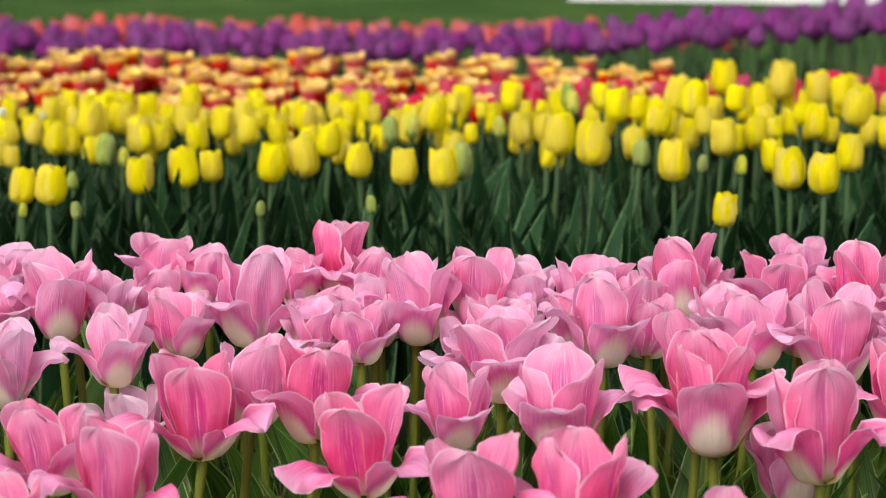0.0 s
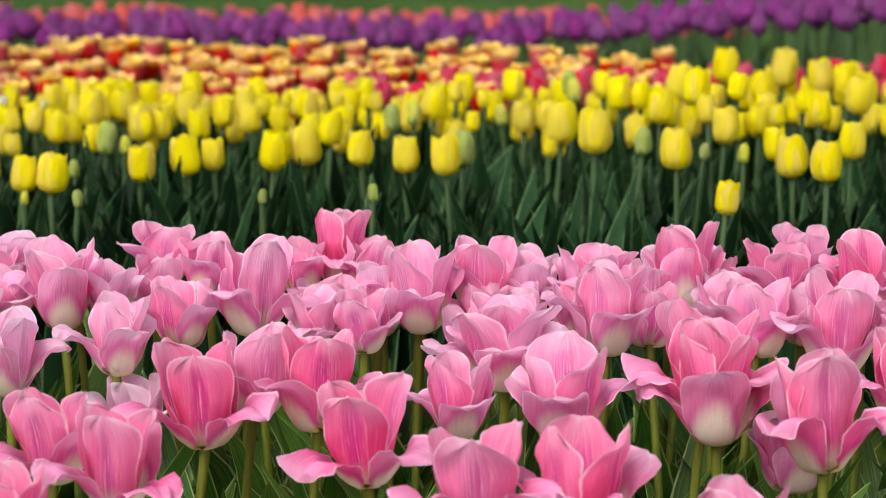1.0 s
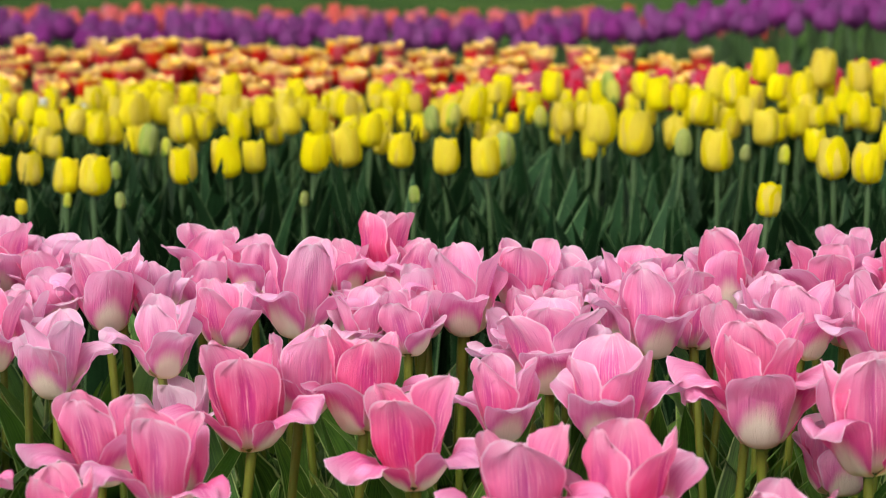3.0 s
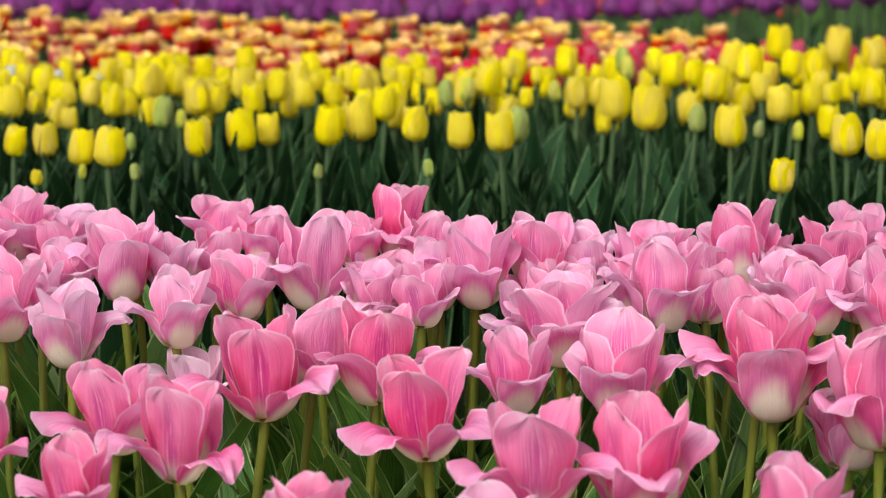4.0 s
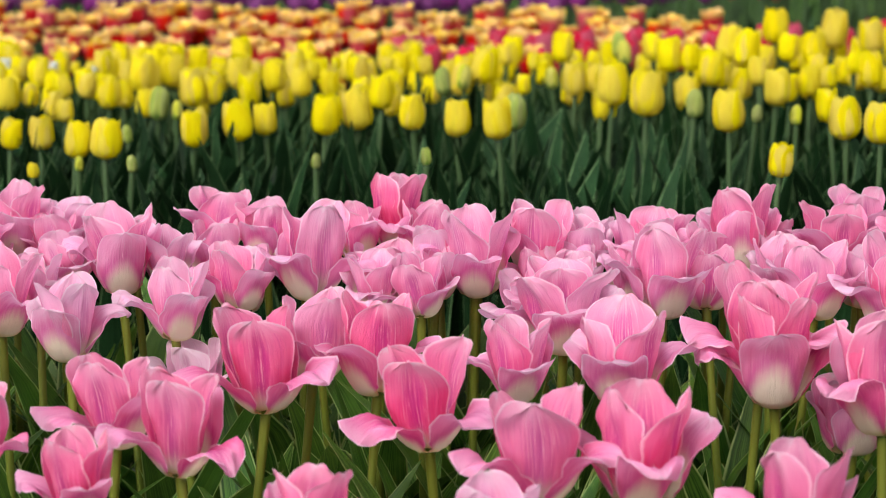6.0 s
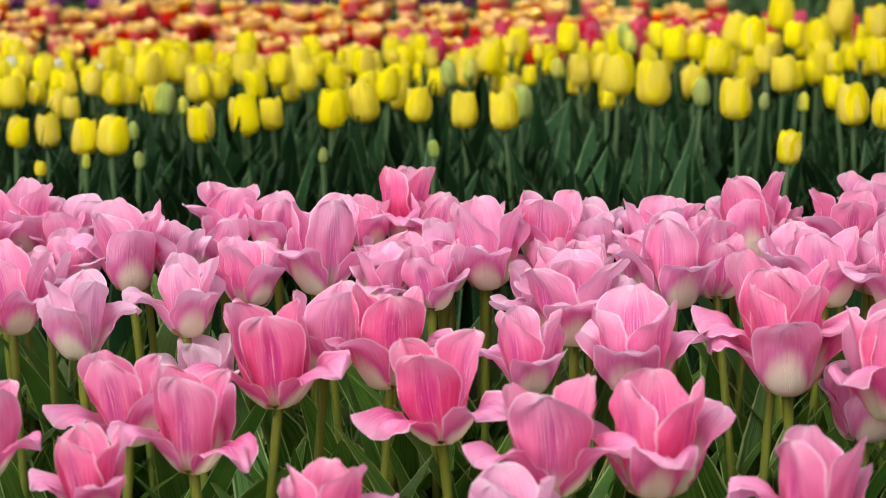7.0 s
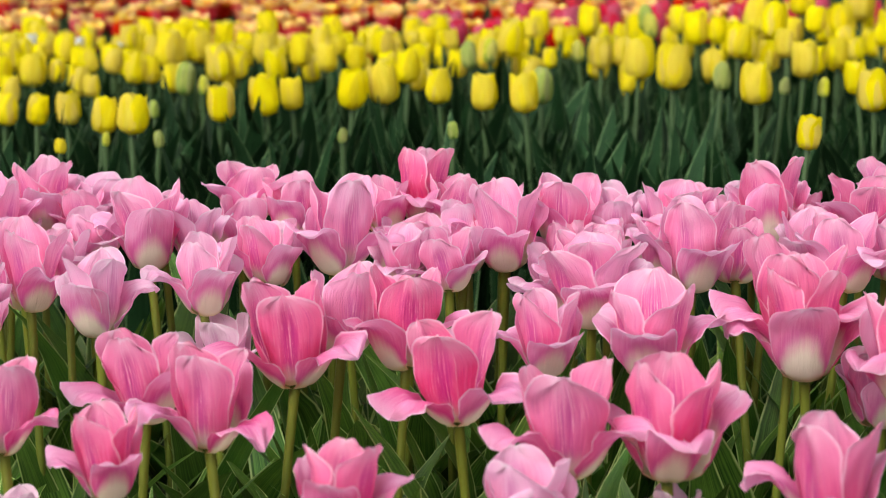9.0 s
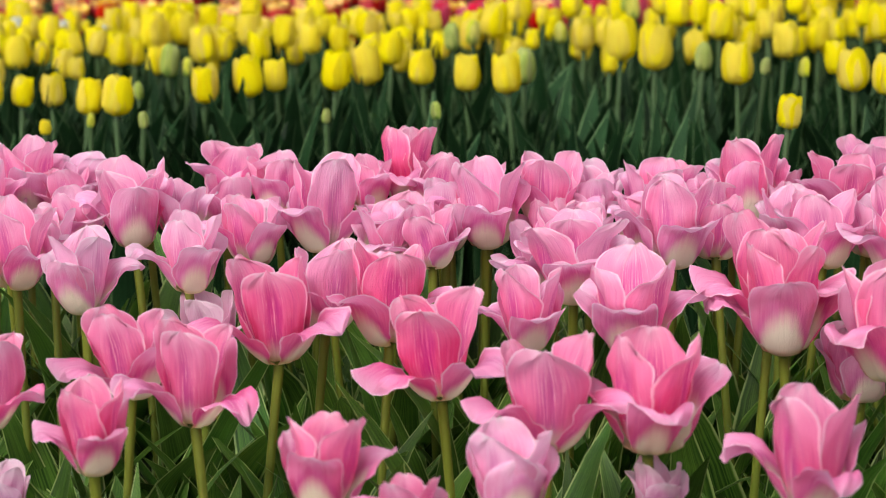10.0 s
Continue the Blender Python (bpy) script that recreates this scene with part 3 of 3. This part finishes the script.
pink(0.328, 1.951, 0.433, 0.102, 0.063, -42, (1.9, 2.3, 1), 0, 0.2)
pink(-0.064, 1.912, 0.426, 0.087, 0.069, -60, (2.7, 2.4, 1), 0, 0.5)
pink(-0.333, 1.910, 0.426, 0.076, 0.054, 48, (1.3, 1, 2.5), 0, 0.3)
pink(0.321, 2.078, 0.380, 0.069, 0.051, 15, (0.3, 0.4, 0.4), 1, 0.1)
pink(-0.270, 1.854, 0.417, 0.086, 0.055, -72, (2.9, 3.1, 1), 0, 0.15)
pink(-0.442, 1.843, 0.415, 0.076, 0.050, 70, (2.3, 1, 1), 0, 0.3)
pink(0.118, 1.815, 0.352, 0.047, 0.035, 20, (1, 1, 1), 3, 0.5)
pink(0.031, 1.812, 0.409, 0.088, 0.074, -58, (2, 2, 1), 0, 0.8)
pink(0.110, 1.808, 0.409, 0.096, 0.061, 5, (2, 2.7, 2.3), 0, 0.3)
pink(-0.422, 1.808, 0.350, 0.042, 0.027, 0, (0.5, 0.5, 0.5), 3, 0.2)
pink(-0.339, 1.764, 0.401, 0.072, 0.043, 22, (1.6, 1, 2), 0, 0.6)
pink(0.230, 1.708, 0.392, 0.094, 0.055, 8, (2.2, 2.2, 2.5), 0, 0.3)
pink(-0.145, 1.706, 0.391, 0.072, 0.050, -8, (0.8, 1.4, 1), 0, 0.3)
pink(-0.001, 1.705, 0.391, 0.064, 0.054, 20, (0.2, 0.4, 0.3), 2, 0.2)
pink(-0.078, 1.650, 0.382, 0.051, 0.041, 20, (1.2, 1, 1.6), 0, 0.4)


def fill(maker, x0, x1, y0, y1, step, gap, seed):
    """Tulips in the rest of a bed, wherever none stands within the gap."""
    rng = random.Random(seed)
    for x, y in itertools.product(np.arange(x0, x1, step), np.arange(y0, y1, step)):
        x, y = float(x) + rng.uniform(-0.4, 0.4) * step, float(y) + rng.uniform(-0.4, 0.4) * step
        if all((x - a) ** 2 + (y - b) ** 2 > gap * gap for a, b in HEADS):
            maker(x, y, rng)


fill(lambda x, y, r: pink(x, y, 0.0995 + 0.171 * y - r.uniform(0.004, 0.026), r.uniform(0.052, 0.064), r.uniform(0.042, 0.052), r.uniform(0, 120),
                          (r.uniform(0.5, 2), r.uniform(0.5, 2.4), r.uniform(0.5, 2.4)), r.choice([1, 1, 2]), r.uniform(0.2, 0.9)),
     -0.68, 0.68, 2.24, 2.41, 0.050, 0.042, 31)
HEADS.clear()


# ---------------------------------------------------------------- yellow tulips
@functools.cache
def cup_petal(colour, outer, seed, nu=7, nv=9):
    kinds = {"": YELLOW, "bud": YELLOW_GREEN, "green": BUD_GREEN, "white": WHITE}
    rng = random.Random(seed * 3 + outer)
    slim = 0.75 if colour in ("bud", "green") else 1.0
    return petal_mesh("petal", kinds[colour], 500 + seed * 2 + outer, nu=nu, nv=nv, knots=[(0, 86), (0.40 * slim, 5 if outer else 2), (0.65, -4), (1, rng.uniform(-26, 4) if slim == 1 else -42)], length=1.2,
                      width=0.34 * slim, wave=0.018, notch=0.015, peak=0.5)


def yellow(x, y, z, size, colour=""):
    i = next(count)
    rng = random.Random(5000 + i)
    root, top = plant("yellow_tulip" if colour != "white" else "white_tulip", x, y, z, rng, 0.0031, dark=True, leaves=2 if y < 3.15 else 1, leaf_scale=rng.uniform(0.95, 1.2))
    label = {"": "bright yellow closed cup-shaped tulip on a green stem", "bud": "half-coloured yellow-green tulip bud on a stem",
             "green": "unopened green tulip bud on a stem", "white": "white closed tulip among the yellow ones"}[colour]
    tagged(root, label, "tulip", "yellow tulips in the bed")
    top = top @ Matrix.Rotation(rng.uniform(-0.12, 0.12), 4, "X") @ Matrix.Rotation(rng.uniform(-0.12, 0.12), 4, "Y") @ Matrix.Scale(size, 4)
    turn = rng.uniform(0, 120)
    petal = flower_on(root, top, True)
    for k in range(3):
        petal(cup_petal(colour, 0, rng.randrange(4)), top @ turned(turn + 60 + 120 * k))
    for k in range(3):
        petal(cup_petal(colour, 1, rng.randrange(4)), top @ turned(turn + 120 * k) @ Matrix.Scale(0.97, 4))
    if y < 3.06 and rng.random() < 0.6:
        # a broad lower leaf that sprawls towards the gap between the beds
        child("leaf", sprawling_leaf(rng.randrange(4)), root, turned(rng.uniform(-60, 60)))
    HEADS.append((x, y))


@functools.cache
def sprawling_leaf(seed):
    return leaf_mesh(LEAF_BLUE_SHADED, 60 + seed, 0.24, 0.024, 28, 75)


yellow(0.414, 3.792, 0.602, 0.058)
yellow(-0.774, 3.732, 0.554, 0.020, "white")
yellow(0.502, 3.730, 0.599, 0.066)
yellow(-0.853, 3.728, 0.550, 0.030, "white")
yellow(-0.738, 3.727, 0.554, 0.021)
yellow(0.157, 3.703, 0.585, 0.043, "green")
yellow(-0.685, 3.696, 0.554, 0.044)
yellow(-0.700, 3.678, 0.551, 0.020, "white")
yellow(-0.301, 3.678, 0.566, 0.023)
yellow(0.065, 3.676, 0.579, 0.052)
yellow(-0.026, 3.674, 0.575, 0.035)
yellow(0.558, 3.671, 0.596, 0.056)
yellow(0.211, 3.671, 0.584, 0.046)
yellow(0.326, 3.639, 0.585, 0.059)
yellow(-0.905, 3.638, 0.541, 0.055)
yellow(0.164, 3.637, 0.579, 0.041, "bud")
yellow(-0.166, 3.635, 0.567, 0.027)
yellow(-0.215, 3.632, 0.565, 0.029)
yellow(0.419, 3.626, 0.588, 0.045)
yellow(0.592, 3.626, 0.594, 0.054)
yellow(0.020, 3.623, 0.573, 0.029)
yellow(-0.769, 3.611, 0.543, 0.047)
yellow(0.457, 3.610, 0.588, 0.051)
yellow(-0.151, 3.608, 0.566, 0.033)
yellow(-0.813, 3.602, 0.541, 0.036)
yellow(-0.630, 3.601, 0.548, 0.041)
yellow(-0.330, 3.599, 0.558, 0.033)
yellow(-0.420, 3.597, 0.555, 0.032)
yellow(0.349, 3.586, 0.582, 0.062)
yellow(-0.554, 3.581, 0.549, 0.054)
yellow(0.264, 3.573, 0.578, 0.044)
yellow(0.233, 3.568, 0.577, 0.055)
yellow(-0.255, 3.564, 0.558, 0.046)
yellow(-0.440, 3.541, 0.550, 0.055)
yellow(-0.592, 3.538, 0.544, 0.060)
yellow(-0.058, 3.521, 0.563, 0.060)
yellow(-0.383, 3.508, 0.550, 0.050)
yellow(-0.710, 3.506, 0.538, 0.041)
yellow(0.507, 3.502, 0.582, 0.036)
yellow(-0.674, 3.501, 0.539, 0.041)
yellow(-0.087, 3.476, 0.558, 0.039, "bud")
yellow(0.587, 3.474, 0.583, 0.060)
yellow(-0.290, 3.456, 0.550, 0.043)
yellow(0.047, 3.456, 0.562, 0.034, "bud")
yellow(-0.333, 3.452, 0.548, 0.045)
yellow(-0.751, 3.449, 0.532, 0.039)
yellow(-0.836, 3.437, 0.528, 0.052)
yellow(0.285, 3.435, 0.570, 0.057)
yellow(-0.115, 3.430, 0.555, 0.043, "green")
yellow(0.356, 3.424, 0.572, 0.044)
yellow(-0.468, 3.423, 0.541, 0.045)
yellow(-0.779, 3.420, 0.529, 0.053)
yellow(0.004, 3.412, 0.558, 0.032)
yellow(-0.620, 3.407, 0.535, 0.051)
yellow(-0.490, 3.402, 0.539, 0.057)
yellow(0.081, 3.391, 0.560, 0.052)
yellow(0.457, 3.383, 0.573, 0.035)
yellow(0.517, 3.373, 0.575, 0.056)
yellow(-0.202, 3.325, 0.546, 0.052)
yellow(-0.665, 3.307, 0.527, 0.035)
yellow(-0.528, 3.297, 0.532, 0.050, "green")
yellow(0.133, 3.293, 0.556, 0.064)
yellow(-0.500, 3.292, 0.533, 0.029, "bud")
yellow(-0.782, 3.286, 0.522, 0.041)
yellow(0.364, 3.246, 0.563, 0.054)
yellow(0.114, 3.187, 0.551, 0.025)
yellow(0.177, 3.187, 0.554, 0.067)
yellow(0.243, 3.166, 0.555, 0.041, "green")
yellow(-0.222, 3.152, 0.538, 0.059)
yellow(-0.147, 3.140, 0.540, 0.050)
yellow(-0.350, 3.133, 0.532, 0.046)
yellow(-0.266, 3.120, 0.535, 0.057)
yellow(-0.006, 3.107, 0.544, 0.052, "green")
yellow(-0.537, 3.105, 0.524, 0.026, "green")
yellow(0.323, 3.102, 0.557, 0.025, "green")
yellow(-0.380, 3.090, 0.530, 0.057)
yellow(-0.741, 3.089, 0.516, 0.047)
yellow(0.419, 3.086, 0.560, 0.047)
yellow(-0.696, 3.082, 0.518, 0.043)
yellow(0.518, 3.079, 0.563, 0.053)
yellow(-0.651, 3.075, 0.519, 0.047)
yellow(-0.084, 3.071, 0.540, 0.051)
yellow(0.373, 3.068, 0.558, 0.028, "bud")
yellow(-0.436, 3.050, 0.527, 0.052)
yellow(0.280, 3.034, 0.553, 0.058)
yellow(-0.026, 3.031, 0.542, 0.055)
yellow(-0.586, 2.988, 0.520, 0.050)
yellow(-0.545, 2.972, 0.521, 0.055)
yellow(0.421, 2.933, 0.557, 0.056)
yellow(0.459, 2.886, 0.558, 0.054)
yellow(-0.560, 2.878, 0.519, 0.020, "bud")
yellow(-0.485, 2.846, 0.522, 0.023, "green")
yellow(-0.251, 2.830, 0.531, 0.020, "green")
yellow(-0.112, 2.830, 0.536, 0.023, "green")
yellow(-0.608, 2.829, 0.517, 0.020)
yellow(0.324, 2.800, 0.528, 0.043)

fill(lambda x, y, r: yellow(x, y, 0.518 + 0.042 * (y - 3) + 0.04 * max(0, x) + r.uniform(-0.03, 0.004), r.uniform(0.042, 0.052), ""),
     -1.0, 0.70, 3.42, 3.90, 0.054, 0.044, 32)


def leaf_tuft(x, y, blades):
    """A tulip without a flower: broad leaves of (length, half width, lean, arch, turn)."""
    root = new("leafy_tulip")
    root.empty_display_size = 0.05
    root.location = (x, y, ground_z(x, y) - 0.01)
    for k, (length, width, lean, arch, turn) in enumerate(blades):
        child("leaf", leaf_mesh(LEAF_BLUE_SHADED, 80 + k, length, width, lean, arch), root, turned(turn))
    tagged(root, "flowerless tulip with broad arching blue-green leaves at the bed's edge", "tulip", "flowerless tulips at the bed's edge")


leaf_tuft(0.045, 2.87, [(0.50, 0.027, 3, 118, 80), (0.42, 0.031, 3, 14, 20), (0.38, 0.026, 6, 30, -50)])
leaf_tuft(0.17, 2.93, [(0.42, 0.028, 8, 60, 60), (0.38, 0.03, 3, 20, -20)])
leaf_tuft(-0.17, 2.90, [(0.44, 0.028, 4, 30, 40), (0.40, 0.03, 4, 40, -70)])


# ---------------------------------------------------------------- beds farther off
@functools.cache
def far_petal(kind, seed):
    rng = random.Random(seed + 77)
    flame = kind == "flame"
    return petal_mesh("petal", FLAME if flame else CRIMSON, 700 + seed, nu=5, nv=7, knots=[(0, 86), (0.42, 6), (0.65, 8 if flame else -2), (1, rng.uniform(8, 45) if flame else rng.uniform(-25, 0))], length=1.2,
                      width=0.35, wave=0.03, notch=0.02)


@functools.cache
def bloom(kind, seed, sides=18, rings=8):
    """A closed flower in one piece with a six-lobed rim, for the farthest beds."""
    rng = random.Random(seed + 77)
    pts, uvs = [], []
    for j in range(rings):
        v = j / (rings - 1)
        for i in range(sides + 1):
            a = 2 * math.pi * i / sides
            lobe = math.cos(3 * a) * 0.5 + 0.5
            r = 0.36 * math.sin(min(1, v / 0.5) * math.pi / 2) * (1 - 0.42 * smooth(0.5, 1, v)) * (1 + 0.10 * v * math.cos(3 * a + 0.4))
            pts.append((r * math.cos(a), r * math.sin(a), v * (0.86 + 0.14 * lobe) + 0.02 * rng.uniform(-1, 1) * v))
            uvs.append((6 * i / sides % 1, v))
    return mesh_of("bloom", pts, grid_faces(sides + 1, rings), uvs, PURPLE if kind == "purple" else CORAL)


def far_tulip(kind, x, y, z, size, rng):
    names = {"flame": ("flame_tulip", "red and yellow flamed open tulip", "flamed tulips in the bed"), "crimson": ("crimson_tulip", "crimson-pink closed tulip on a green stem", "crimson tulips in the bed"),
             "purple": ("purple_tulip", "deep purple closed tulip on a tall stem", "purple tulips in the bed"), "coral": ("coral_tulip", "coral-red tulip behind the purple bed", "coral tulips in the bed")}
    name, label, group = names[kind]
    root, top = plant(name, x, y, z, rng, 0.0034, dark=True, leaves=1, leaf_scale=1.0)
    tagged(root, label, "tulip", group)
    top = top @ Matrix.Rotation(rng.uniform(-0.15, 0.15), 4, "X") @ Matrix.Rotation(rng.uniform(-0.15, 0.15), 4, "Y") @ turned(rng.uniform(0, 60)) @ Matrix.Scale(size, 4)
    if kind in ("flame", "crimson"):
        for k in range(6):
            child("petal", far_petal(kind, rng.randrange(5)), root, top @ turned(60 * k) @ Matrix.Scale(1 - 0.05 * (k % 2), 4))
    else:
        child("bloom", bloom(kind, rng.randrange(5)), root, top)


def scatter(kind, x0, x1, near, far, height, size, step, seed):
    """Tulips set in staggered rows; near, far and height are functions of x."""
    rng = random.Random(seed)
    x = x0
    while x < x1:
        depth = far(x) - near(x)
        rows = max(1, round(depth / step))
        for k in range(rows):
            px = x + rng.uniform(-0.4, 0.4) * step
            py = near(x) + (k + 0.5 + rng.uniform(-0.4, 0.4)) * depth / rows
            far_tulip(kind, px, py, height(px, py) + rng.uniform(-0.015, 0.015), size * rng.uniform(0.85, 1.15), rng)
        x += step


scatter("flame", -1.25, 0.42, lambda x: 3.95 + 0.12 * max(0, x + 0.3), lambda x: 4.75 - 0.25 * max(0, x), lambda x, y: 0.51 + 0.045 * (y - 4), 0.051, 0.073, 1)
scatter("crimson", -0.25, 1.25, lambda x: 3.93, lambda x: 4.2 + 0.05 * x, lambda x, y: 0.540 + 0.035 * x, 0.043, 0.074, 2)
scatter("purple", -1.3, 1.4, lambda x: 5.25 - 0.32 * max(0, x), lambda x: 5.75 - 0.3 * max(0, x), lambda x, y: 0.528 + 0.10 * max(0, x), 0.060, 0.068, 3)
scatter("coral", -1.5, 0.7, lambda x: 6.15, lambda x: 6.5, lambda x, y: 0.50, 0.06, 0.075, 4)


# ---------------------------------------------------------------- foliage that nobody could count
def foliage(name, label, material, boxes, seed, lengths=(0.22, 0.33), lean=(4, 32), widths=(0.016, 0.031), arch=(5, 60)):
    rng = random.Random(seed)
    pts, uvs, faces = [], [], []
    for n, x0, x1, y0, y1 in boxes:
        for _ in range(n):
            x, y = rng.uniform(x0, x1), rng.uniform(y0, y1)
            p, q = leaf_points(rng, rng.uniform(*lengths), rng.uniform(*widths), rng.uniform(*lean), rng.uniform(*arch))
            a = rng.uniform(0, 6.28)
            c, s = math.cos(a), math.sin(a)
            faces += grid_faces(5, 9, len(pts))
            pts += [(x + c * u - s * v, y + s * u + c * v, ground_z(x, y) - 0.01 + w) for u, v, w in p]
            uvs += q
    tagged(new(name, mesh_of(name, pts, faces, uvs, material)), label, "foliage", kind="stuff")


foliage("tulip_foliage", "dense fresh green tulip leaves under the pink flowers", LEAF, [(1500, -0.85, 0.85, 1.4, 2.5)], 11, (0.24, 0.37), (2, 22), (0.019, 0.040), (10, 75))
foliage("tulip_foliage", "tulip leaves along the back edge of the pink bed, coloured lighter for the skylight on them", LEAF_SKYLIT, [(420, -0.85, 0.85, 2.40, 2.56)], 15, (0.25, 0.35), (2, 22), (0.016, 0.034), (10, 60))
foliage("tulip_foliage", "upright blue-green tulip leaves under the yellow flowers", LEAF_BLUE_SHADED, [(1100, -1.2, 1.2, 2.86, 3.10), (2400, -1.2, 1.2, 3.05, 3.85)], 12, (0.28, 0.43), (1, 18), (0.016, 0.038), (4, 45))
foliage("tulip_foliage", "green tulip leaves under the flamed flowers, coloured dark for the shade there", LEAF_BLUE_SHADED, [(1100, -1.5, 1.5, 3.9, 4.8)], 13, (0.22, 0.33))
foliage("tulip_foliage", "green tulip leaves under the purple flowers, coloured dark for the shade there", LEAF_BLUE_SHADED, [(1300, -1.8, 2.0, 4.75, 6.5), (900, 0.1, 1.7, 4.3, 5.0)], 14, (0.24, 0.36))


def weeds(n, seed):
    """Low weeds in the gap between the pink and the yellow bed."""
    rng = random.Random(seed)
    pts, uvs, faces = [], [], []
    for _ in range(n):
        cx, cy = rng.uniform(-0.95, 0.95), rng.uniform(2.56, 2.86)
        for _ in range(rng.randint(5, 9)):
            p, q = leaf_points(rng, rng.uniform(0.04, 0.10), rng.uniform(0.006, 0.013), rng.uniform(15, 60), rng.uniform(10, 60), fold=0.15)
            a = rng.uniform(0, 6.28)
            c, s = math.cos(a), math.sin(a)
            faces += grid_faces(5, 9, len(pts))
            pts += [(cx + c * u - s * v, cy + s * u + c * v, ground_z(cx, cy) + w) for u, v, w in p]
            uvs += q
    tagged(new("weeds", mesh_of("weeds", pts, faces, uvs, WEED_LEAF)), "low green weeds on the soil between the beds", "weeds", kind="stuff")


weeds(110, 21)
